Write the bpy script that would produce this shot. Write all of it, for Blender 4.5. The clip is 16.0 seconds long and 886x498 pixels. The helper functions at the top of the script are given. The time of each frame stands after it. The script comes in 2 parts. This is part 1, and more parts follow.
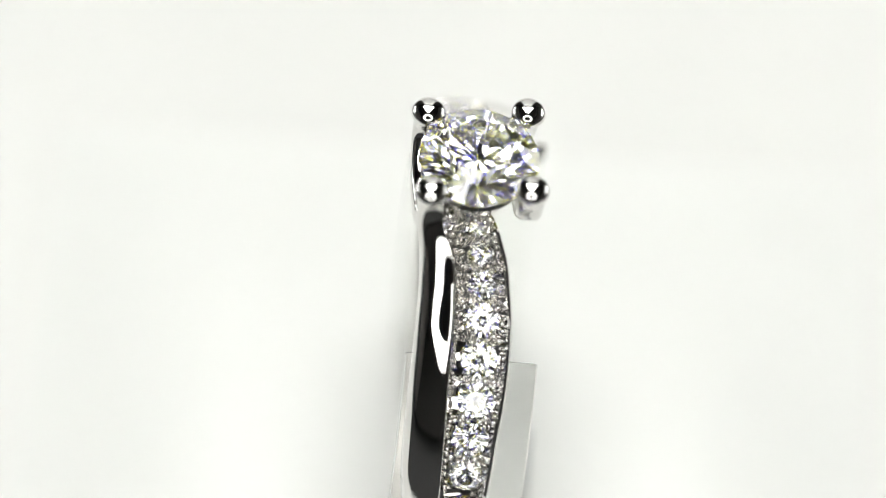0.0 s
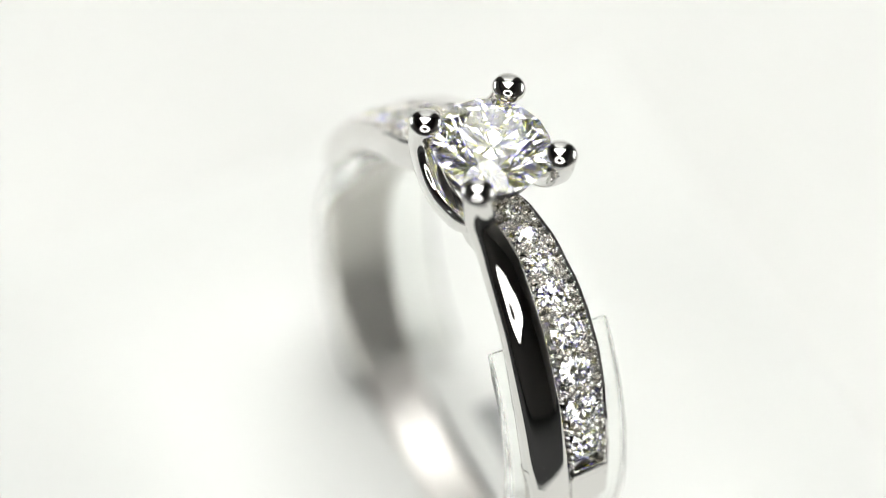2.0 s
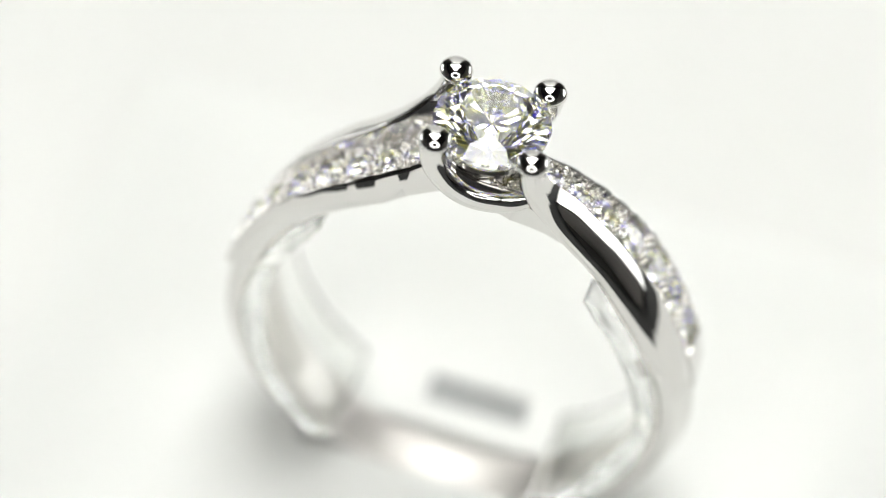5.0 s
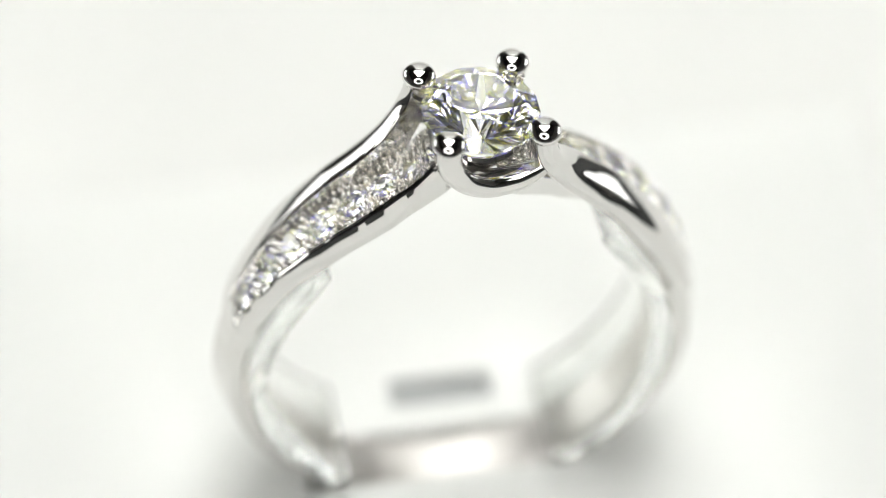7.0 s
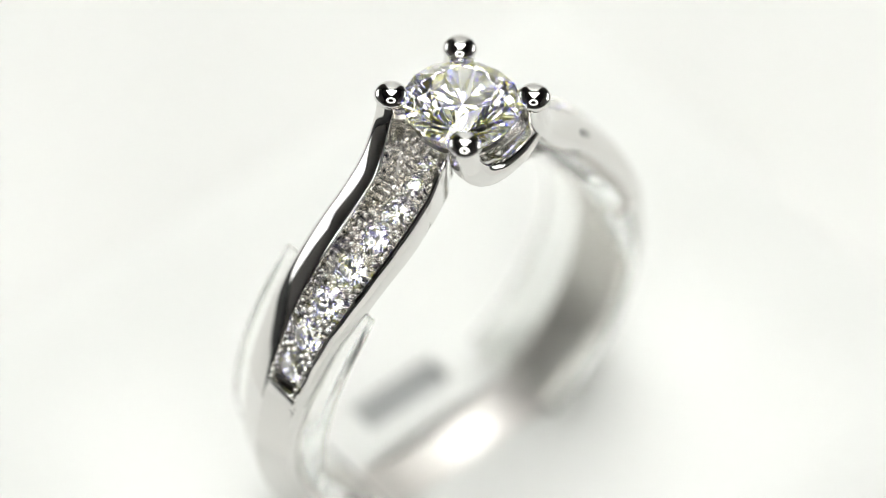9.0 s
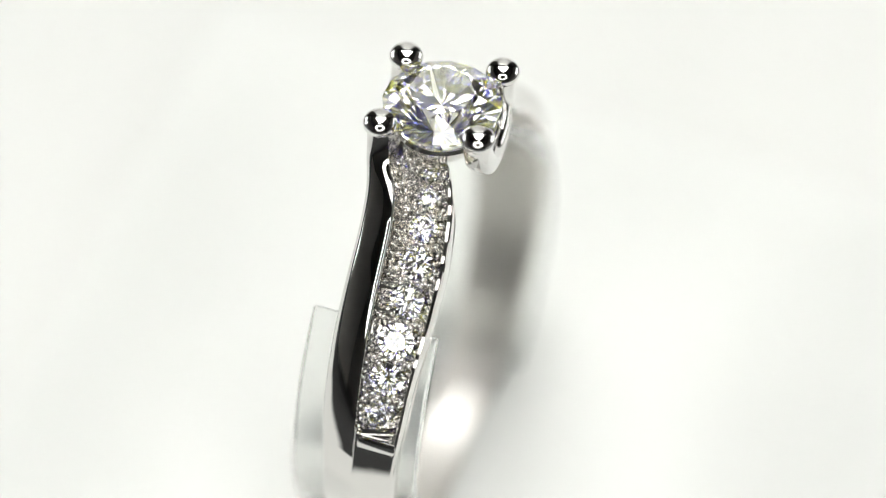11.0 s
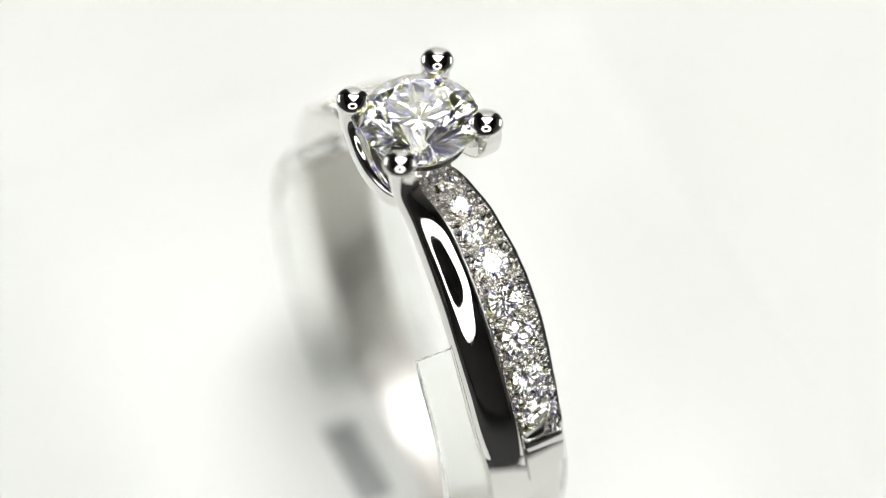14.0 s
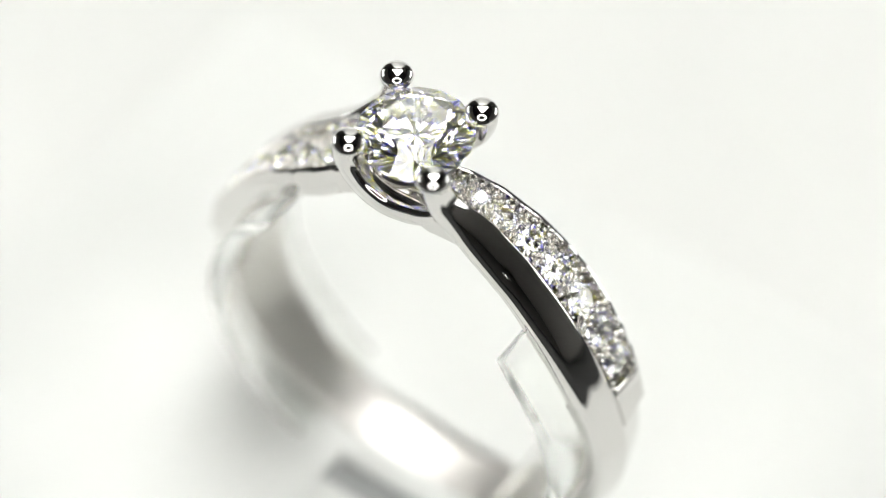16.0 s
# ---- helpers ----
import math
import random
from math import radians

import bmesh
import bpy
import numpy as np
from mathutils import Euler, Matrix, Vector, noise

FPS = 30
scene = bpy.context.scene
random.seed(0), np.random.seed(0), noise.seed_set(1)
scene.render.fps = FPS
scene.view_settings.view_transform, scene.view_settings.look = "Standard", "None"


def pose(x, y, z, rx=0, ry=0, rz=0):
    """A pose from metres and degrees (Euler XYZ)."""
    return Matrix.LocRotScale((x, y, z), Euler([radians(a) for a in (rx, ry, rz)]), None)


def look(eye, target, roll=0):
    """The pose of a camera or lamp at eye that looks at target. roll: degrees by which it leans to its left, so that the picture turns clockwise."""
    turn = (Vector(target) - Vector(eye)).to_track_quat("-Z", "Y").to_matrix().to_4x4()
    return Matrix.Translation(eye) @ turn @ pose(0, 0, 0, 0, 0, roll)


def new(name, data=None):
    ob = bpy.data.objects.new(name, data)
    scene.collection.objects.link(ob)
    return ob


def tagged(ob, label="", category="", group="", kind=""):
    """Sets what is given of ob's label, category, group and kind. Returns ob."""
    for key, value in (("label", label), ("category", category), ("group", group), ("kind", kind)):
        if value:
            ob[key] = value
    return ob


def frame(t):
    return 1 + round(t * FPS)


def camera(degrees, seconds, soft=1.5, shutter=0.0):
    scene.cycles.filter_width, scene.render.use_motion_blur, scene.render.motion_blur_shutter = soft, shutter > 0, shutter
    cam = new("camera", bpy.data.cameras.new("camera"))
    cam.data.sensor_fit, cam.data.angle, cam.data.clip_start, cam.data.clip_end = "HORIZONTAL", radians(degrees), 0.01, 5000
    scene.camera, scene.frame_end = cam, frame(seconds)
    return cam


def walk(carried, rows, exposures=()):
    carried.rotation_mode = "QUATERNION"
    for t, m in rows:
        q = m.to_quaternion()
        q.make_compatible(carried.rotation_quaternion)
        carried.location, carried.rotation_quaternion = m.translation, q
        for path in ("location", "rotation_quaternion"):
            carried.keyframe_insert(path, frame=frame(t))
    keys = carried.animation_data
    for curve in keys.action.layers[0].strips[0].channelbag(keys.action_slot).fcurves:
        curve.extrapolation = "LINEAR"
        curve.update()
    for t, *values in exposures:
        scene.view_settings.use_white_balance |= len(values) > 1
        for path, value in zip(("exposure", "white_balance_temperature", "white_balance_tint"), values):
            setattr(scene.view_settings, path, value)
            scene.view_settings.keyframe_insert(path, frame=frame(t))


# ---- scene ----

MM = 0.001
SPIN = 14.83            # turntable speed, degrees a second
TOP = 0.0035             # height of the display plate's top
ZH = TOP + 22.85 * MM   # height of the prong tips

# camera, fixed on its stand
cam = camera(12.781, 16.0, soft=0.85)
AIM, YAW, EYE = radians(50.373), radians(-0.105), (0.0, -0.11054, ZH + 0.12539)
STAND = look(EYE, (EYE[0] + math.sin(YAW) * math.cos(AIM), EYE[1] + math.cos(YAW) * math.cos(AIM), EYE[2] - math.sin(AIM)), 3.668)
cam.data.dof.use_dof = True
cam.data.dof.focus_distance = 0.1681
cam.data.dof.aperture_fstop = 16.5
cam.data.dof.aperture_blades = 0
walk(cam, [(0.0, STAND), (16.0, STAND)], exposures=[(0.0, 0.0), (16.0, 0.0)])

scene.cycles.max_bounces = 32
scene.cycles.transmission_bounces = 32
scene.cycles.glossy_bounces = 32

# world: a dim room outside the light tent
world = bpy.data.worlds.new("room_light")
scene.world = world
world.use_nodes = True
world.node_tree.nodes["Background"].inputs[0].default_value = (0.9, 0.86, 0.8, 1)
world.node_tree.nodes["Background"].inputs[1].default_value = 0.04


# ---- materials ----
def material(name):
    m = bpy.data.materials.new(name)
    m.use_nodes = True
    return m, m.node_tree.nodes, m.node_tree.links, m.node_tree.nodes["Principled BSDF"]


def glow(name, colour, strength):
    m, n, l, b = material(name)
    b.inputs["Base Color"].default_value = (*colour, 1)
    b.inputs["Emission Color"].default_value = (*colour, 1)
    b.inputs["Emission Strength"].default_value = strength
    return m


def paper(name, colour, scale, rough=0.8, depth=0.15):
    """Matt sheet with a faint mottle and fine fibre relief."""
    m, n, l, b = material(name)
    co = n.new("ShaderNodeTexCoord")
    big, fine = n.new("ShaderNodeTexNoise"), n.new("ShaderNodeTexNoise")
    big.inputs["Scale"].default_value, fine.inputs["Scale"].default_value = scale, scale * 40
    fine.inputs["Detail"].default_value = 6
    ramp = n.new("ShaderNodeValToRGB")
    ramp.color_ramp.elements[0].position, ramp.color_ramp.elements[1].position = 0.3, 0.7
    ramp.color_ramp.elements[0].color = (*[c * 0.965 for c in colour], 1)
    ramp.color_ramp.elements[1].color = (*colour, 1)
    bump = n.new("ShaderNodeBump")
    bump.inputs["Strength"].default_value, bump.inputs["Distance"].default_value = depth, 0.0002
    for t in (big, fine):
        l.new(co.outputs["Object"], t.inputs["Vector"])
    l.new(big.outputs["Fac"], ramp.inputs["Fac"])
    l.new(ramp.outputs["Color"], b.inputs["Base Color"])
    l.new(fine.outputs["Fac"], bump.inputs["Height"])
    l.new(bump.outputs["Normal"], b.inputs["Normal"])
    b.inputs["Roughness"].default_value = rough
    return m


def polished(name, colour, rough, wear):
    """Polished white gold with hair scratches and soft waviness."""
    m, n, l, b = material(name)
    co = n.new("ShaderNodeTexCoord")
    b.inputs["Metallic"].default_value = 1
    b.inputs["Base Color"].default_value = (*colour, 1)
    wave, hair = n.new("ShaderNodeTexNoise"), n.new("ShaderNodeTexNoise")
    wave.inputs["Scale"].default_value, hair.inputs["Scale"].default_value = 420, 2600
    hair.inputs["Detail"].default_value = 4
    stretch = n.new("ShaderNodeMapping")
    stretch.inputs["Scale"].default_value = (1, 0.12, 0.5)
    l.new(co.outputs["Object"], wave.inputs["Vector"])
    l.new(co.outputs["Object"], stretch.inputs["Vector"])
    l.new(stretch.outputs["Vector"], hair.inputs["Vector"])
    rr = n.new("ShaderNodeMapRange")
    rr.inputs["From Min"].default_value, rr.inputs["From Max"].default_value = 0.45, 0.75
    rr.inputs["To Min"].default_value, rr.inputs["To Max"].default_value = rough, rough + wear
    l.new(hair.outputs["Fac"], rr.inputs["Value"])
    l.new(rr.outputs["Result"], b.inputs["Roughness"])
    bump = n.new("ShaderNodeBump")
    bump.inputs["Strength"].default_value, bump.inputs["Distance"].default_value = 0.10, 0.00005
    l.new(wave.outputs["Fac"], bump.inputs["Height"])
    l.new(bump.outputs["Normal"], b.inputs["Normal"])
    return m


def fiery_glass(name, spread, share):
    """Diamond glass; a share of the light is parted into yellow and blue, which bend less and more."""
    m, n, l, b = material(name)
    n.remove(b)
    joined = None
    for colour, index in (((1 - share, 1 - share, 1 - share, 1), 2.42), ((share, share, 0, 1), 2.42 - spread), ((0, 0, share, 1), 2.42 + spread)):
        g = n.new("ShaderNodeBsdfGlass")
        g.inputs["Color"].default_value = colour
        g.inputs["Roughness"].default_value = 0.0
        g.inputs["IOR"].default_value = index
        if joined is None:
            joined = g
        else:
            add = n.new("ShaderNodeAddShader")
            l.new(joined.outputs[0], add.inputs[0])
            l.new(g.outputs[0], add.inputs[1])
            joined = add
    l.new(joined.outputs[0], n["Material Output"].inputs["Surface"])
    return m


def clear_plastic(name):
    m, n, l, b = material(name)
    b.inputs["Base Color"].default_value = (0.97, 0.98, 0.965, 1)
    b.inputs["Transmission Weight"].default_value = 1
    b.inputs["IOR"].default_value = 1.3
    co, haze, rr = n.new("ShaderNodeTexCoord"), n.new("ShaderNodeTexNoise"), n.new("ShaderNodeMapRange")
    haze.inputs["Scale"].default_value = 500
    rr.inputs["To Min"].default_value, rr.inputs["To Max"].default_value = 0.03, 0.2
    l.new(co.outputs["Object"], haze.inputs["Vector"])
    l.new(haze.outputs["Fac"], rr.inputs["Value"])
    l.new(rr.outputs["Result"], b.inputs["Roughness"])
    return m


GOLD = polished("white_gold", (0.74, 0.73, 0.715), 0.02, 0.06)
SATIN = polished("white_gold_inside", (0.84, 0.81, 0.785), 0.42, 0.2)
SEAT = polished("white_gold_setting", (0.86, 0.845, 0.82), 0.15, 0.12)
DIAMOND = fiery_glass("diamond", 0.055, 0.09)
MELEE = fiery_glass("small_diamond", 0.05, 0.035)
PLASTIC = clear_plastic("clear_plastic")
BLOCK = paper("white_acrylic", (0.86, 0.865, 0.845), 60, 0.45, 0.03)
SHEET = paper("white_paper", (0.83, 0.83, 0.81), 25)
SLOT = paper("slot_grey", (0.42, 0.43, 0.43), 300, 0.9, 0.4)
DARK = paper("dark_room_paint", (0.27, 0.258, 0.243), 4, 0.8)
FELT = paper("black_felt", (0.03, 0.03, 0.03), 60, 0.95, 0.5)
# pale tone for the added side walls, lifts dark reflections in the gold
GREY = paper("pale_reflector_wall", (0.80, 0.78, 0.75), 4, 0.8)
BODY = paper("black_plastic", (0.012, 0.012, 0.012), 80, 0.5, 0.2)
SOFTBOX = glow("softbox_cloth", (0.995, 1.0, 0.968), 8.4)
SIDE = glow("side_panel_cloth", (0.99, 1.0, 0.985), 2.0)
RING_LIGHT = glow("ring_lamp_diffuser", (1.0, 1.0, 0.97), 4.0)
SPOT = glow("spot_lamp_lens", (1.0, 0.98, 0.94), 30.0)


# ---- mesh helpers; all lengths in millimetres ----
def part(name, bm, mat, parent=None, label="", smooth=40, m=None):
    bmesh.ops.recalc_face_normals(bm, faces=bm.faces)
    me = bpy.data.meshes.new(name)
    for v in bm.verts:
        v.co *= MM
    bm.to_mesh(me)
    bm.free()
    for k in (mat if isinstance(mat, (list, tuple)) else [mat]):
        me.materials.append(k)
    if smooth:
        me.polygons.foreach_set("use_smooth", [True] * len(me.polygons))
        me.set_sharp_from_angle(angle=radians(smooth))
    ob = new(name, me)
    if parent:
        ob.parent = parent
    if m is not None:
        ob.matrix_basis = m
    if label:
        tagged(ob, label)
    return ob


def line_inside(ob):
    """Second material on the faces that look at the finger."""
    for p in ob.data.polygons:
        c = p.center / MM
        away = Vector((0, c.y, c.z - ZC))
        if away.length < R_IN + 0.8 and p.normal.dot(away.normalized()) < -0.5:
            p.material_index = 1
    return ob


def again(ob, m, parent=None):
    """The same mesh once more at another pose."""
    o = ob.copy()
    scene.collection.objects.link(o)
    o.parent = parent or ob.parent
    o.matrix_basis = m
    return o


def sweep(sections, closed=False):
    """Skin over equal loops of points; flat caps unless closed."""
    bm = bmesh.new()
    rows = [[bm.verts.new(p) for p in s] for s in sections]
    k = len(rows[0])
    pairs = list(zip(rows, rows[1:])) + ([(rows[-1], rows[0])] if closed else [])
    for a, b in pairs:
        for i in range(k):
            j = (i + 1) % k
            bm.faces.new((a[i], a[j], b[j], b[i]))
    if not closed:
        bm.faces.new(rows[0])
        bm.faces.new(rows[-1])
    return bm


def bevelled(bm, width, seg=2, angle=30):
    bmesh.ops.recalc_face_normals(bm, faces=bm.faces)
    es = [e for e in bm.edges if len(e.link_faces) == 2 and e.calc_face_angle(0) > radians(angle)]
    bmesh.ops.bevel(bm, geom=es, offset=width, segments=seg, profile=0.5, affect="EDGES", clamp_overlap=True)
    return bm


def box(x0, x1, y0, y1, z0, z1):
    bm = bmesh.new()
    bmesh.ops.create_cube(bm, size=1)
    for v in bm.verts:
        v.co = Vector(((x0, x1)[v.co.x > 0], (y0, y1)[v.co.y > 0], (z0, z1)[v.co.z > 0]))
    return bm


def lerp(table, x):
    """Smooth curve through a table's rows at x (cubic, level at the ends)."""
    xs = [a[0] for a in table]
    x = min(max(x, xs[0]), xs[-1])
    k = min(max(sum(1 for v in xs if v <= x) - 1, 0), len(xs) - 2)
    h = xs[k + 1] - xs[k]
    t = (x - xs[k]) / h
    out = []
    for i in range(1, len(table[0])):
        def slope(j):
            return 0.0 if j in (0, len(xs) - 1) else (table[j + 1][i] - table[j - 1][i]) / (xs[j + 1] - xs[j - 1])
        p, q = table[k][i], table[k + 1][i]
        out.append(p * (1 + 2 * t) * (1 - t) ** 2 + h * slope(k) * t * (1 - t) ** 2 + q * t * t * (3 - 2 * t) + h * slope(k + 1) * t * t * (t - 1))
    return out


def eased(rows, sigma):
    """Rows of numbers smoothed along their order, ends held."""
    A = np.array(rows, float)
    n = int(sigma * 3)
    pad = np.vstack([2 * A[0] - A[n:0:-1], A, 2 * A[-1] - A[-2:-n - 2:-1]])
    k = np.exp(-0.5 * (np.arange(-n, n + 1) / sigma) ** 2)
    k /= k.sum()
    return np.stack([np.convolve(pad[:, i], k, "valid") for i in range(A.shape[1])], 1).tolist()


def spline(points, n):
    """Smooth path through points (Catmull-Rom)."""
    P = [Vector(p) for p in points]
    P = [P[0] * 2 - P[1]] + P + [P[-1] * 2 - P[-2]]
    out = []
    for i in range(1, len(P) - 2):
        a, b, c, d = P[i - 1:i + 3]
        for k in range(n):
            t = k / n
            out.append(0.5 * (2 * b + (c - a) * t + (2 * a - 5 * b + 4 * c - d) * t * t + (3 * b - a - 3 * c + d) * t ** 3))
    return out + [P[-2]]


def tube(path, radii, flat=1.0, sides=28, wide=Vector((1, 0, 0)), power=1.0):
    """A tapering rod along a path; flat scales it along the wide axis."""
    loops = []
    for i, p in enumerate(path):
        d = (path[min(i + 1, len(path) - 1)] - path[max(i - 1, 0)]).normalized()
        n = d.cross(wide).normalized()
        w = n.cross(d).normalized()
        r = float(np.interp(i / (len(path) - 1), [k[0] for k in radii], [k[1] for k in radii]))
        ring_pts = [(math.copysign(abs(math.cos(a)) ** power, math.cos(a)), math.copysign(abs(math.sin(a)) ** power, math.sin(a))) for a in np.linspace(0, 2 * math.pi, sides, endpoint=False)]
        loops.append([p + (w * c * flat + n * s) * r for c, s in ring_pts])
    return sweep(loops)


# ---- the tent and the room round it ----
def build_setting():
    # white sweep: floor that curves up into the back wall
    arc = np.linspace(0, math.pi / 2, 12)
    face = [(-40, 0)] + [(150 + 60 * math.sin(a), 60 - 60 * math.cos(a)) for a in arc] + [(210, 300)]
    back = [(211, 300)] + [(150 + 61 * math.sin(a), 60 - 61 * math.cos(a)) for a in arc[::-1]] + [(-40, -1)]
    bm = sweep([[Vector((x, y, z)) for y, z in face + back] for x in (-78, 78)])
    tagged(part("ground", bm, SHEET), "white paper sweep curving up behind the display", "backdrop", kind="structure")
    tagged(part("floor", box(-620, 620, -620, 620, -40, -1.4), FELT), "black felt-covered table beyond the paper", "floor", kind="structure")
    # walls out of view; east and west kept pale as added reflectors
    for nm, b in (("wall_north", (-620, 620, 620, 640, -40, 620)), ("wall_south", (-620, 620, -640, -620, -40, 620)),
                  ("wall_east", (620, 640, -640, 640, -40, 620)), ("wall_west", (-640, -620, -640, 640, -40, 620))):
        tagged(part(nm, box(*b), GREY if nm in ("wall_east", "wall_west") else DARK), "off-white side wall out of view, added to lighten the metal's reflections" if nm in ("wall_east", "wall_west") else "dull grey-brown painted room wall", "wall", kind="structure")
    tagged(part("ceiling", box(-640, 640, -640, 640, 620, 640), DARK), "dark room ceiling", "ceiling", kind="structure")


def softbox(name, w, h, m, mat, label, rim=6):
    """Emitting cloth in a thin black frame with a backing."""
    ob = new(name)
    ob.matrix_basis = m
    part("diffuser", bevelled(box(-w / 2, w / 2, -h / 2, h / 2, -1.5, 0), 0.5), mat, ob, "glowing white cloth")
    part("backing", box(-w / 2, w / 2, -h / 2, h / 2, 0.5, 30), BODY, ob)
    for x0, x1, y0, y1 in ((-w / 2 - rim, w / 2 + rim, h / 2, h / 2 + rim), (-w / 2 - rim, w / 2 + rim, -h / 2 - rim, -h / 2),
                           (-w / 2 - rim, -w / 2, -h / 2, h / 2), (w / 2, w / 2 + rim, -h / 2, h / 2)):
        part("frame", bevelled(box(x0, x1, y0, y1, -4, 28), 1), BODY, ob)
    return tagged(ob, label, "studio light")


def facing(x, y, z, tx=0, ty=0, tz=30):
    """Pose in millimetres whose -z looks at the target."""
    return look((x * MM, y * MM, z * MM), (tx * MM, ty * MM, tz * MM))


def build_lights():
    # overhead panel, wider towards the back
    panel = new("overhead_softbox")
    panel.matrix_basis = pose(0, 0, 0.335)

    def plate(grow, z0, z1):
        shape = ((-38 - grow, -10 - grow), (38 + grow, -10 - grow), (142 + grow, 182 + grow), (-142 - grow, 182 + grow))
        return sweep([[Vector((x, y, z)) for x, y in shape] for z in (z0, z1)])

    part("diffuser", plate(0, 0, 2), SOFTBOX, panel, "glowing white cloth")
    part("backing", plate(6, 2.5, 26), BODY, panel, "black casing")
    tagged(panel, "large white overhead softbox with black casing", "studio light")
    softbox("side_softbox", 180, 96, facing(-235, 125, 55, 0, 125, 54.9), SIDE, "low white side panel with black frame")
    softbox("side_softbox", 180, 96, facing(235, 125, 55, 0, 125, 54.9), SIDE, "low white side panel with black frame")
    for x in (-15, 15):
        spot = new("spot_lamp")
        spot.matrix_basis = facing(x, -28, 318, 0, 0, 30)
        for nm, prof, mat in (("lens", ((0.5, 0), (6, 0), (6, 1.5), (0.5, 1.5)), SPOT), ("housing", ((6.2, -1), (8, -1), (9, 16), (6.2, 18)), BODY)):
            part(nm, sweep([[Vector((math.cos(k) * r, math.sin(k) * r, z)) for r, z in prof] for k in np.linspace(0, 2 * math.pi, 32, endpoint=False)], True), mat, spot)
        tagged(spot, "small bright spot lamp in black housing", "spot lamp", group="overhead spot lamps")
    # ring lamp round the lens
    lamp = new("ring_lamp")
    eye = Vector(EYE)
    lamp.matrix_basis = look(eye + Vector((0, 0.004, -0.012)), (0, 0, ZH))
    for nm, r0, r1, z0, z1, mat in (("diffuser", 46, 74, -2, 0, RING_LIGHT), ("housing", 42, 79, 0.5, 22, BODY)):
        loops = []
        for a in np.linspace(0, 2 * math.pi, 64, endpoint=False):
            c, s = math.cos(a), math.sin(a)
            loops.append([Vector((c * r, s * r, z)) for r, z in ((r0, z0), (r1, z0), (r1, z1), (r0, z1))])
        part(nm, sweep(loops, True), mat, lamp)
    pole = bmesh.new()
    bmesh.ops.create_cone(pole, cap_ends=True, segments=16, radius1=5, radius2=5, depth=480)
    part("ceiling_pole", pole, BODY, lamp, "thin black pole to the ceiling", 40, lamp.matrix_basis.inverted() @ pose(0.0775, lamp.location.y - 0.012, lamp.location.z + 0.238))
    tagged(lamp, "round white ring lamp in black housing around the lens", "ring lamp")


# ---- the ring ----
ZC, R_IN, R_OUT = -13.9, 9.35, 10.75
LEFT = [(0, -1.9), (9, -1.9), (25, -2.0), (38, -2.02), (51, -2.05), (69, -1.98), (80, -1.75), (100, -1.6), (180, -1.3)]
SEAM = [(0, -1.0), (6, -0.78), (15, -0.5), (28, -0.40), (48, -0.33), (68, -0.18), (80, -0.05)]
RIGHT = [(0, 0.1), (5, 0.45), (8, 0.95), (13, 1.4), (17, 1.68), (24, 1.92), (31, 2.08), (45, 2.12), (58, 1.95), (70, 1.84), (80, 1.7), (100, 1.6), (180, 1.3)]
LIFT = [(3, 1.15), (9, 0.95), (16, 0.52), (24, 0.22), (34, 0.06), (44, 0.0)]
HALF = pose(0, 0, 0, 0, 0, 180)


BULGE = [(60, 0.0), (78, 0.14), (98, 0.42), (130, 0.42), (180, 0.30)]


def at(phi, x, r):
    """Point of the ring by angle from the top, place across and radius; the band is a little wider below."""
    a = radians(phi)
    r += lerp(BULGE, abs((phi + 180) % 360 - 180))[0]
    return Vector((x, -r * math.sin(a), ZC + r * math.cos(a)))


def brilliant(r, sides=8):
    """Round brilliant cut: table, star, kite and girdle facets above, mains below; girdle radius r at z 0."""
    bm = bmesh.new()
    hc, hp, ht = 0.32 * r, 0.86 * r, 0.045 * r

    def loop(rad, z, off, n):
        return [bm.verts.new((rad * math.cos(2 * math.pi * (i + off) / n), rad * math.sin(2 * math.pi * (i + off) / n), z)) for i in range(n)]

    k = sides
    table = loop(0.56 * r, hc, 0, k)
    mid = loop(0.775 * r, hc * 0.56, 0.5, k)
    g1 = loop(r, ht / 2, 0, 2 * k)
    g0 = loop(r, -ht / 2, 0, 2 * k)
    low = loop(0.24 * r, -hp * 0.79, 0, k)
    cul = bm.verts.new((0, 0, -hp))
    bm.faces.new(table)
    for i in range(k):
        j = (i + 1) % k
        bm.faces.new((table[i], mid[i], table[j]))
        bm.faces.new((table[i], mid[i - 1], g1[2 * i], mid[i]))
        bm.faces.new((mid[i], g1[2 * i], g1[2 * i + 1]))
        bm.faces.new((mid[i], g1[2 * i + 1], g1[(2 * i + 2) % (2 * k)]))
    for i in range(2 * k):
        j = (i + 1) % (2 * k)
        bm.faces.new((g1[i], g0[i], g0[j], g1[j]))
    for i in range(k):
        j = (i + 1) % k
        bm.faces.new((g0[2 * i], g0[2 * i + 1], low[i]))
        bm.faces.new((g0[2 * i + 1], g0[(2 * i + 2) % (2 * k)], low[j]))
        bm.faces.new((g0[2 * i + 1], low[j], cul, low[i]))
    return bm


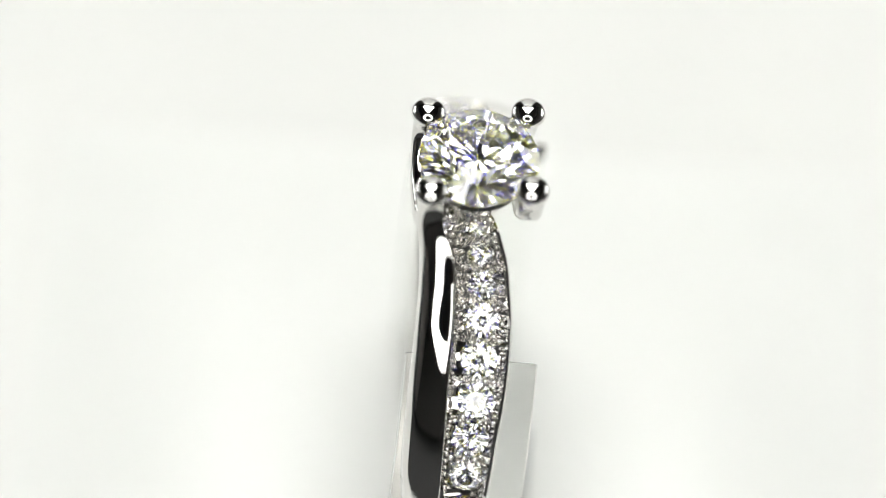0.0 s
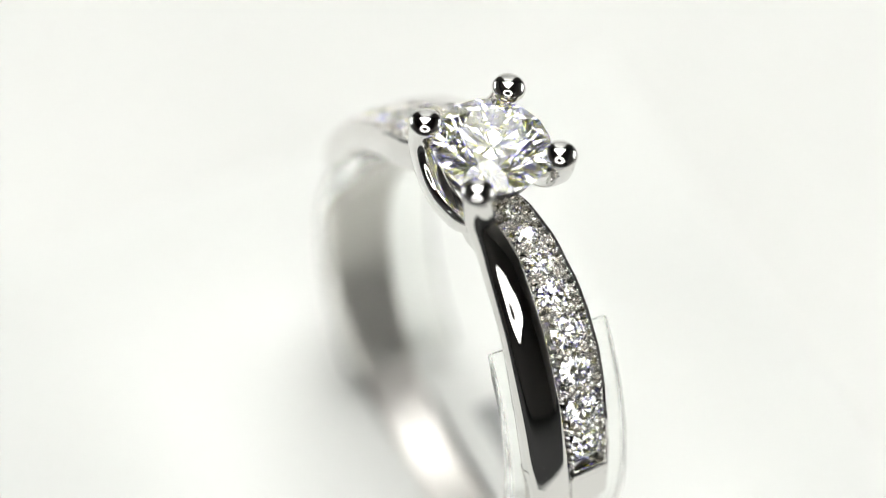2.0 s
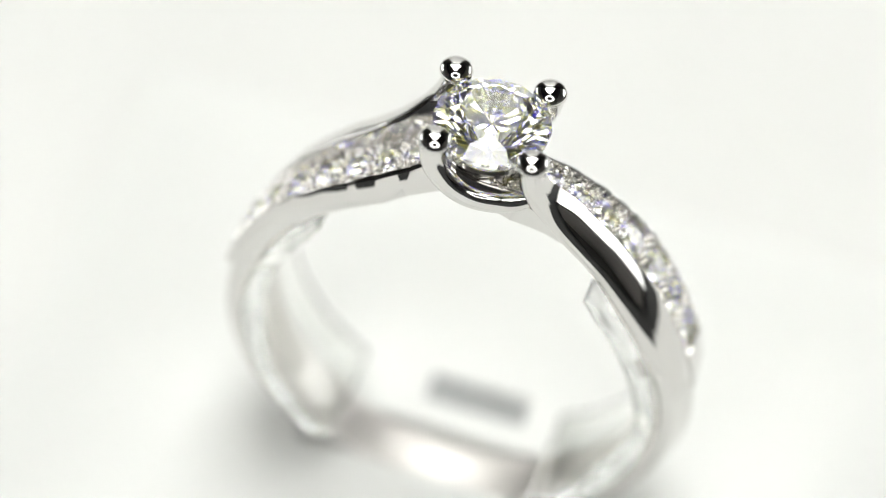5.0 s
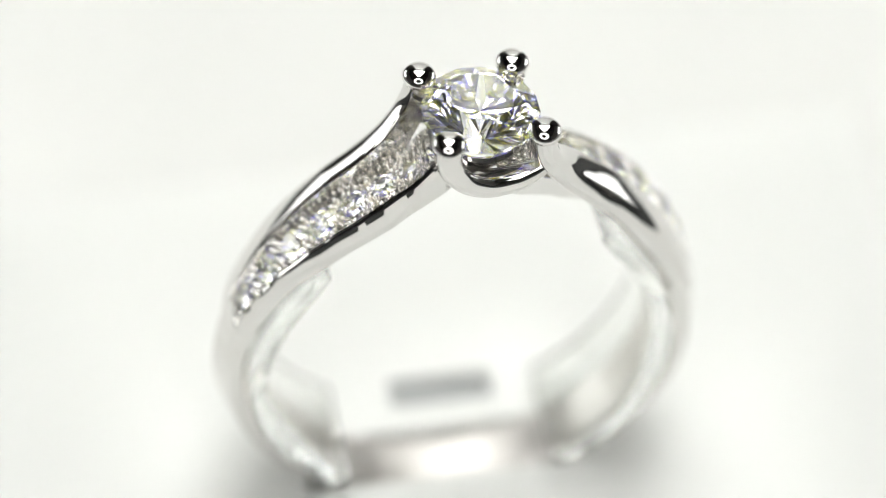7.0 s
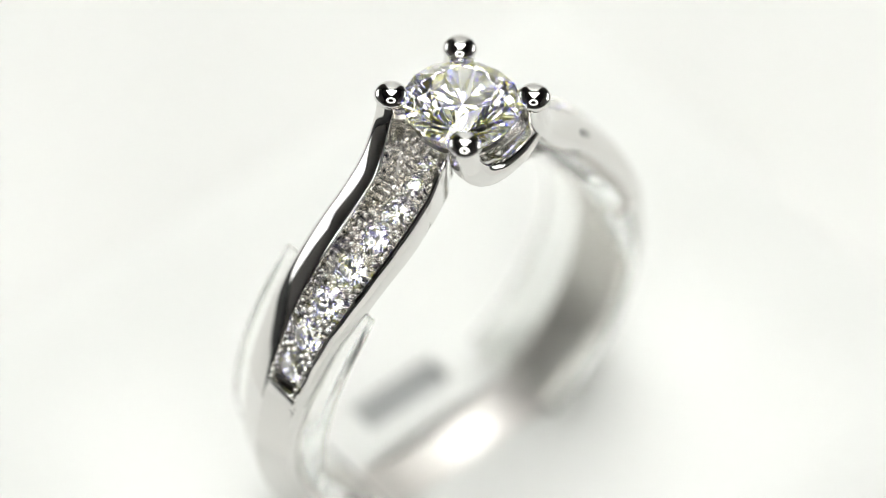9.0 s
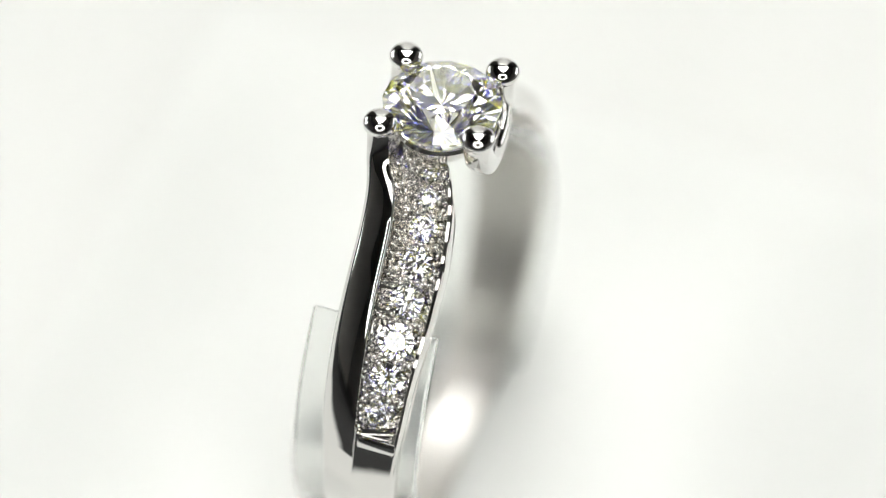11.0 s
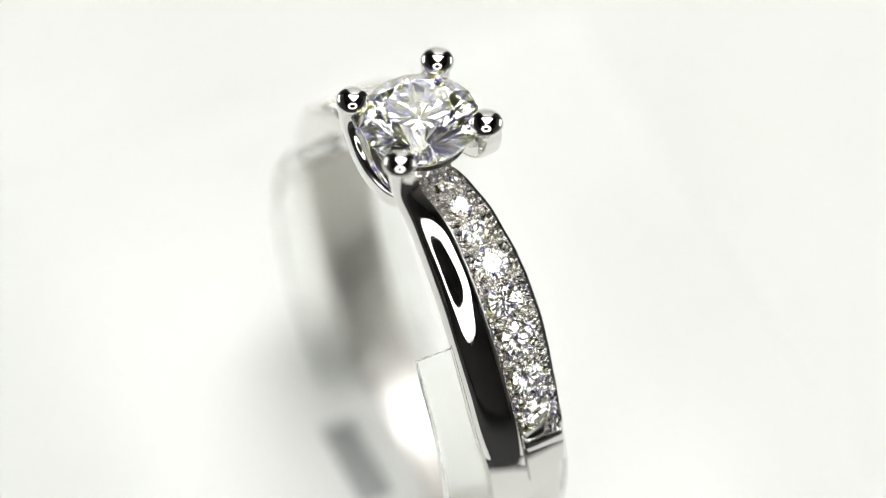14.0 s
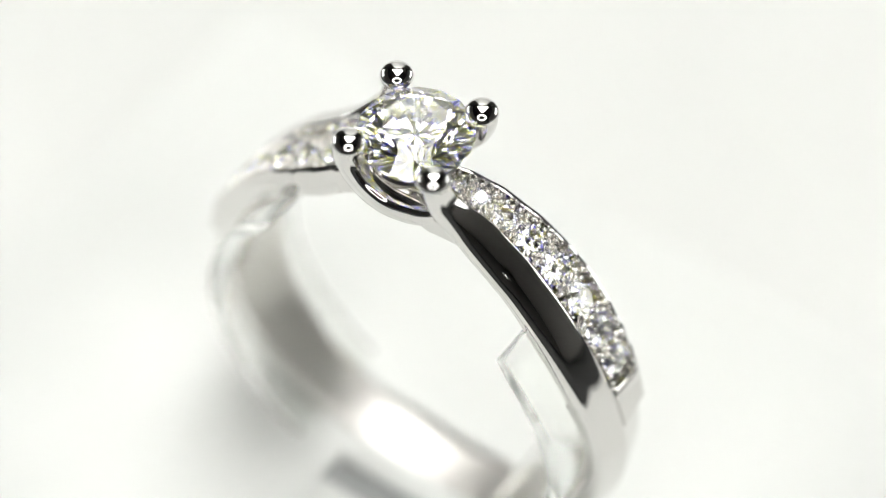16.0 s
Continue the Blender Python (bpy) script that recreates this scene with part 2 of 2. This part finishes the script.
def build_ring(ring, lean):
    """White-gold bypass ring; lean is the ring's own frame inside the thing."""
    both = (lean, lean @ HALF)

    def twice(name, bm, mat, label="", smooth=40):
        ob = part(name, bm, mat, ring, label, smooth, lean)
        return ob, again(ob, lean @ HALF)

    # lower shank with a soft ridge along its outside
    loops = []
    for phi in np.linspace(71, 289, 110):
        f = phi if phi <= 180 else 360 - phi
        a, b = lerp(LEFT, f)[0], lerp(RIGHT, f)[0]
        if phi > 180:
            a, b = -b, -a
        ridge = float(np.interp(phi, [71, 180, 289], [-0.15, 0, 0.15]))
        loops.append([at(phi, x, r) for x, r in ((a + 0.22, R_IN), (a + 0.05, R_IN + 0.15), (a, R_IN + 0.45), (a, R_OUT - 0.72), (a + 0.08, R_OUT - 0.55), (a * 0.5, R_OUT - 0.30),
                                                (ridge, R_OUT - 0.06), (b * 0.5, R_OUT - 0.30), (b - 0.08, R_OUT - 0.55), (b, R_OUT - 0.72), (b, R_IN + 0.45), (b - 0.05, R_IN + 0.15), (b - 0.22, R_IN))])
    line_inside(part("shank", sweep(loops), (GOLD, SATIN), ring, "plain polished lower band", 28, lean))

    # smooth strand: a domed face with crisp edges that narrows into a round prong
    CROWN = [(30, 11.50), (40, 11.21), (51, 10.97), (64, 10.78), (76, 10.74), (79, 10.70)]
    path, keys = [], []
    for phi in np.linspace(74.5, 30, 44):
        p = at(phi, 0, lerp(CROWN, phi)[0])
        path.append((p.y, p.z))
        keys.append((lerp(LEFT, phi)[0], lerp(SEAM, phi)[0], lerp(CROWN, phi)[0] - float(np.interp(phi, [30, 50], [R_IN + 0.72, R_IN])), 0.0,
                     float(np.interp(phi, [62, 74.5], [0, 5.0])), float(np.interp(phi, [30, 44, 56, 70], [0.5, 0.5, 0.42, 0.3]))))
    rise = spline([(-5.75, -3.94, 0), (-4.50, -2.76, 0), (-3.78, -1.96, 0), (-3.32, -1.32, 0), (-3.10, -0.75, 0), (-3.00, -0.15, 0)], 8)[1:]
    for i, p in enumerate(rise):
        t = (i + 1) / len(rise)
        path.append((p.x, p.y))
        keys.append((float(np.interp(t, [0, 0.3, 0.6, 1], [-2.0, -2.12, -2.42, -2.52])), float(np.interp(t, [0, 0.2, 0.4, 0.6, 1], [-0.40, -0.5, -0.78, -1.15, -1.31])),
                     float(np.interp(t, [0, 0.5, 1], [1.49, 1.34, 1.26])), float(np.interp(t, [0.2, 1], [0, 0.3])), 0.0, float(np.interp(t, [0, 0.4, 1], [0.5, 0.36, 0.25]))))
    loops = []
    n = len(path)
    path, keys = eased(path, 2.5), eased(keys, 2.5)
    for i, ((y, z), (a, s, th, mix, shear, roll)) in enumerate(zip(path, keys)):
        y0, z0 = path[max(i - 1, 0)]
        y1, z1 = path[min(i + 1, n - 1)]
        d = Vector((0, y1 - y0, z1 - z0)).normalized()
        out = Vector((0, -d.z, d.y))
        w = s - a
        peak = 0.92 * w

        def top(u):
            return -(u - peak) ** 2 / 6.4 - 0.5 * (1 - math.sqrt(max(0.0, 1 - (max(0.0, roll - u) / roll) ** 2)))

        low = max(top(0) - 0.1, -th + 0.42)
        body = [(a + 0.5, -th), (a + 0.24, -th + 0.12), (a + 0.07, -th + 0.3), (a, low)]
        body += [(a + roll * (1 - math.cos(f)), top(roll * (1 - math.cos(f)))) for f in (0.0, 0.25, 0.5, 0.75, 1.0, 1.25)]
        body += [(a + roll + f * (w - roll - 0.1), top(roll + f * (w - roll - 0.1))) for f in (0.0, 0.15, 0.3, 0.45, 0.6, 0.75, 0.88, 1.0)]
        edge = top(w - 0.1)
        body += [(s - 0.05, edge - 0.03), (s - 0.015, edge - 0.07), (s, edge - 0.14), (s, edge - 0.4), (s, -th)]
        k = len(body)
        cx, ch = (a + s) / 2, -th / 2
        loop = []
        for j, (bx, bh) in enumerate(body):
            ang = math.pi * 1.25 - 2 * math.pi * (j + 0.5) / k
            ex, eh = cx + w / 2 * math.cos(ang), ch + th / 2 * math.sin(ang)
            v = Vector((bx + (ex - bx) * mix, y, z)) + out * (bh + (eh - bh) * mix)
            if shear:
                v = Matrix.Translation((0, 0, ZC)) @ Matrix.Rotation(radians(shear * (bx - a) / w), 4, "X") @ Matrix.Translation((0, 0, -ZC)) @ v
            loop.append(v)
        loops.append(loop)
    line_inside(twice("smooth_strand", sweep(loops), (GOLD, SATIN), "mirror-polished plain strand", 32)[0])

    # set strand: recessed seat between thin rails
    loops = []
    for phi in np.linspace(3, 76, 74):
        s, b = lerp(SEAM, phi)[0] - 0.05 - float(np.interp(phi, [3, 10, 20, 34], [0.85, 0.95, 0.5, 0.0])), lerp(RIGHT, phi)[0]
        rail = float(np.interp(phi, [3, 12], [0.12, 0.24]))
        lift = lerp(LIFT, phi)[0]
        top = R_OUT + lift + 0.02 * math.sin(phi * 0.74)
        deep = float(np.interp(phi, [8, 34], [0.42, 0.82]))
        rin = R_IN + float(np.interp(phi, [3, 14, 24], [1.05, 0.4, 0]))
        loops.append([at(phi, x, r) for x, r in ((s, rin), (s, top - deep), (b - rail, top - deep), (b - rail, top - 0.05), (b - rail + 0.06, top), (b - 0.07, top - 0.02),
                                                (b, top - 0.14), (b + 0.02, top - 0.6), (b, R_IN + 0.45), (b - 0.04, rin + 0.14), (b - 0.2, rin))])
    line_inside(twice("set_strand", sweep(loops), (GOLD, SATIN), "thin railed channel for small diamonds", 28)[0])

    # end bar of the channel
    s, b = lerp(SEAM, 74)[0], lerp(RIGHT, 74)[0]
    bm = box(s + 0.05, b - 0.08, -0.3, 0.3, -0.5, 0.06)
    bevelled(bm, 0.12)
    bm.transform(Matrix.Translation(at(74.2, 0, R_OUT)) @ Matrix.Rotation(radians(74.2), 4, "X"))
    twice("end_bar", bm, GOLD)

    # flat facet below the channel, ending in a slanted edge
    loops = []
    for i, phi in enumerate(np.linspace(75.0, 81.5, 10)):
        s, b = lerp(SEAM, phi)[0] - 0.03, lerp(RIGHT, phi)[0]
        slant = 2.5 * i / 9
        loops.append([at(phi + slant * (b - x) / (b - s), x, r) for x, r in ((s, R_IN + 0.3), (s, R_OUT + 0.01), (b - 0.10, R_OUT - 0.05), (b - 0.01, R_OUT - 0.12), (b, R_OUT - 0.3), (b, R_IN + 0.3))])
    twice("end_facet", sweep(loops), GOLD, "", 25)

    # webs between the small stones
    web = None
    # small diamonds and the beads that hold them
    stone = bead = None
    bm_web = bevelled(box(-1, 1, -0.13, 0.13, -0.7, 0), 0.05, 1)
    bm_bead = bmesh.new()
    bmesh.ops.create_uvsphere(bm_bead, u_segments=10, v_segments=6, radius=0.16)
    rng = random.Random(4)
    spots = [(66.6, 0.74), (57.6, 0.77), (48.2, 0.79), (38.8, 0.78), (29.9, 0.73), (21.9, 0.63), (15.4, 0.5), (10.3, 0.38)]
    for turn in both:
        for phi, r in spots:
            s, b = lerp(SEAM, phi)[0], lerp(RIGHT, phi)[0]
            x = (s + b) / 2 - 0.05
            m = turn @ Matrix.Translation(at(phi, x, R_OUT - 0.10 + lerp(LIFT, phi)[0]) * MM) @ Matrix.Rotation(radians(phi), 4, "X") @ Matrix.Rotation(rng.random() * 3, 4, "Z") @ Matrix.Rotation(rng.uniform(-0.13, 0.13), 4, "X")
            if stone is None:
                stone = part("small_diamond", brilliant(1.0), MELEE, ring, "small round brilliant diamond", 0)
                stone.matrix_basis = m @ Matrix.Scale(r, 4)
            else:
                again(stone, m @ Matrix.Scale(r, 4))
        for (p0, r0), (p1, r1) in zip(spots, spots[1:]):
            mid, rm = (p0 * r1 + p1 * r0) / (r0 + r1), (r0 + r1) / 2
            s, b = lerp(SEAM, mid)[0], lerp(RIGHT, mid)[0]
            m = turn @ Matrix.Translation(at(mid, (s + b) / 2 - 0.05, R_OUT - 0.22 + lerp(LIFT, mid)[0]) * MM) @ Matrix.Rotation(radians(mid), 4, "X") @ Matrix.Diagonal(((b - s) / 2 - 0.08, 1, 1, 1))
            if web is None:
                web = part("web", bm_web, GOLD, ring)
                web.matrix_basis = m
            else:
                again(web, m)
            for side in (-1, 1):
                for k, far in ((-1, 0.62), (1, 0.62), (0, 1.0), (0, 0.3)):
                    x = (s + b) / 2 + side * (rm * far + rng.uniform(-0.04, 0.04))
                    m = turn @ Matrix.Translation(at(mid + k * (1.0 + rng.uniform(-0.15, 0.15)), x, R_OUT - 0.14 + lerp(LIFT, mid)[0]) * MM) @ Matrix.Rotation(radians(mid), 4, "X") @ Matrix.Diagonal((*[rng.uniform(0.85, 1.15) * min(1, rm / 0.6)] * 2, 2.0, 1))
                    if bead is None:
                        bead = part("bead", bm_bead, SEAT, ring, "", 180)
                        bead.matrix_basis = m
                    else:
                        again(bead, m)
        for phi in np.arange(7, 73, 1.7):
            s, b = lerp(SEAM, phi)[0], lerp(RIGHT, phi)[0]
            for x, big in ((s + 0.13, 0.75), (b - 0.35, 0.7)):
                m = turn @ Matrix.Translation(at(phi + rng.uniform(-0.4, 0.4), x + rng.uniform(-0.04, 0.05), R_OUT - 0.20 + lerp(LIFT, phi)[0]) * MM) @ Matrix.Rotation(radians(phi), 4, "X")
                again(bead, m @ Matrix.Diagonal((big * rng.uniform(0.8, 1.2), big * rng.uniform(0.8, 1.2), 2.2, 1)))
        # grains over the narrow end of the channel, between the stones and the smooth strand
        for row, phi in enumerate(np.arange(5.0, 33.0, 1.7)):
            s, b = lerp(SEAM, phi)[0], lerp(RIGHT, phi)[0]
            left = s + float(np.interp(phi, [5, 12, 22, 33], [-0.45, -0.5, -0.2, 0.1]))
            for x in np.arange(left + 0.13 * (row % 2), b - 0.3, 0.32):
                gap = min(math.hypot((phi - p) * 0.194, x - (lerp(SEAM, p)[0] + lerp(RIGHT, p)[0]) / 2 + 0.05) - 0.86 * r for p, r in spots)
                if gap > 0:
                    m = turn @ Matrix.Translation(at(phi + rng.uniform(-0.3, 0.3), float(x) + rng.uniform(-0.05, 0.05), R_OUT - 0.26 + lerp(LIFT, phi)[0]) * MM) @ Matrix.Rotation(radians(phi), 4, "X")
                    again(bead, m @ Matrix.Diagonal((*[rng.uniform(0.7, 1.1)] * 2, 1.5, 1)))
    # head: ball-tipped prongs, saddles and seat
    tips = {"a": (-1.92, -2.36, 0.06), "b": (2.28, -1.83, 0.07), "c": (1.95, 2.32, 0.05), "d": (-2.27, 1.84, 0.06)}
    ball = None
    for x, y, z in tips.values():
        if ball is None:
            bm = bmesh.new()
            bmesh.ops.create_uvsphere(bm, u_segments=32, v_segments=20, radius=0.74)
            bmesh.ops.scale(bm, vec=(1, 1, 0.68), verts=bm.verts)
            ball = part("prong_tip", bm, GOLD, ring, "polished ball prong tip", 180)
            ball.matrix_basis = lean @ Matrix.Translation(Vector((x, y, z)) * MM)
        else:
            again(ball, lean @ Matrix.Translation(Vector((x, y, z)) * MM))
    saddle = spline([(-2.27, 1.84, -0.1), (-2.29, 1.85, -0.6), (-2.30, 1.62, -1.3), (-2.25, 0.95, -2.08), (-2.18, -0.05, -2.56), (-2.1, -1.1, -2.54), (-2.05, -1.9, -2.3), (-2.0, -2.5, -2.0)], 6)
    twice("saddle", tube(saddle, [(0, 0.6), (0.2, 0.57), (0.5, 0.58), (0.8, 0.5), (1, 0.3)], 1.0, power=0.62), GOLD, "polished curved gallery between prongs")
    loops = []
    for a in np.linspace(0, 2 * math.pi, 48, endpoint=False):
        c, s = math.cos(a), math.sin(a)
        loops.append([Vector((c * r, s * r, z)) for r, z in ((1.98, -1.25), (2.06, -1.42), (1.68, -2.2), (1.4, -2.2), (1.5, -1.9), (1.88, -1.25))])
    part("seat_ring", sweep(loops, True), SEAT, ring, "polished collar under the stone", 30, lean)
    gem = part("diamond", brilliant(2.57), DIAMOND, ring, "large round brilliant-cut diamond", 0)
    gem.matrix_basis = lean @ Matrix.Translation((0, 0, -0.33 * MM)) @ Matrix.Rotation(radians(11), 4, "Z")


# ---- the stand ----
def build_clip(clip, lean):
    """Two clear springy arms pressed against the inside of the ring."""
    for side in (1, -1):
        loops = []
        start = 39 if side > 0 else 46
        for phi in np.linspace(start, 148, 44):
            r1 = R_IN - 0.04
            r0 = r1 - float(np.interp(phi, [start, start + 8, 148], [0.45, 0.75, 0.7]))
            loops.append([at(phi * side, x, r) for x, r in ((-2.25, r0), (-2.25, r1), (3.4, r1), (3.4, r0))])
        part("clip_arm", bevelled(sweep(loops), 0.1), PLASTIC, clip, "clear springy plastic arm", 40, lean)


def build_block(block):
    """Square white acrylic plate with sloping rims, a groove for the ring's foot and a sunken slot beside it."""
    x0, x1, y0, y1, h = -10.0, 11.0, -16.0, 12.0, TOP / MM
    groove, slot = (-1.5, 1.35, -6.7, 6.2), (2.75, 4.4, -3.4, 1.5)
    bm = bmesh.new()
    xs = sorted((x0, x1, *groove[:2], *slot[:2]))
    ys = sorted((y0, y1, *groove[2:], *slot[2:]))
    g = [[bm.verts.new((x, y, 0)) for y in ys] for x in xs]

    def inside(hole, x, y):
        return hole[0] <= x <= hole[1] and hole[2] <= y <= hole[3]

    for i in range(5):
        for j in range(5):
            mx, my = (xs[i] + xs[i + 1]) / 2, (ys[j] + ys[j + 1]) / 2
            if not inside(groove, mx, my) and not inside(slot, mx, my):
                bm.faces.new((g[i][j], g[i + 1][j], g[i + 1][j + 1], g[i][j + 1]))
    for v in [v for v in bm.verts if not v.link_faces]:
        bm.verts.remove(v)
    edge = [e for e in bm.edges if len(e.link_faces) == 1]
    for hole, deep in ((groove, -2.4), (slot, -1.0)):
        rim = [e for e in edge if all(inside(hole, v.co.x, v.co.y) for v in e.verts)]
        geom = bmesh.ops.extrude_edge_only(bm, edges=rim)["geom"]
        low = [v for v in geom if isinstance(v, bmesh.types.BMVert)]
        for v in low:
            v.co.z = deep
        bmesh.ops.contextual_create(bm, geom=[e for e in geom if isinstance(e, bmesh.types.BMEdge) and all(w.co.z < -0.5 for w in e.verts)])
        edge = [e for e in edge if e not in rim]
    for out, drop in ((1.2, -0.12), (2.0, -0.42), (2.6, -h * 0.32), (2.6, -h * 0.34), (2.6, -h * 0.34)):
        geom = bmesh.ops.extrude_edge_only(bm, edges=edge)["geom"]
        for v in [v for v in geom if isinstance(v, bmesh.types.BMVert)]:
            sx = 1 if v.co.x > x1 - 0.01 else -1 if v.co.x < x0 + 0.01 else 0
            sy = 1 if v.co.y > y1 - 0.01 else -1 if v.co.y < y0 + 0.01 else 0
            v.co += Vector((out * sx, out * sy, drop))
        edge = [e for e in geom if isinstance(e, bmesh.types.BMEdge)]
    bmesh.ops.contextual_create(bm, geom=edge)
    part("plate_body", bm, BLOCK, block, "", 35)
    # even grey filling just below the slot's rim, lower towards -y
    bm = box(slot[0] + 0.02, slot[1] - 0.02, slot[2] + 0.02, slot[3] - 0.02, -0.95, -0.12)
    for v in bm.verts:
        if v.co.z > -0.5 and v.co.y < 0:
            v.co.z -= 0.5
    part("slot_lining", bm, SLOT, block, "grey filling in the slot")


build_setting()
build_lights()
up = Vector((0.05, -0.045, 1)).normalized()
ax = (Vector((1, 0, 0)) - up * up.x).normalized()
ay = up.cross(ax)
LEAN = Matrix.Translation(Vector((1.09, -1.32, 22.85)) * MM) @ Matrix((ax, ay, up)).transposed().to_4x4()
ring = tagged(new("engagement_ring"), "polished white-gold bypass ring with diamonds, held upright", "ring")
build_ring(ring, LEAN)
clip = tagged(new("ring_clip"), "clear plastic clip holding the ring", "display clip")
build_clip(clip, LEAN)
block = tagged(new("display_plate"), "square white acrylic turntable plate with a grey slot", "display plate")
build_block(block)


def motions():
    """Ring, clip and block turn together on the turntable's axis."""
    for thing in (ring, clip, block):
        walk(thing, [(k / 2, pose(0, 0, TOP, 0, 0, SPIN * k / 2)) for k in range(33)])


motions()
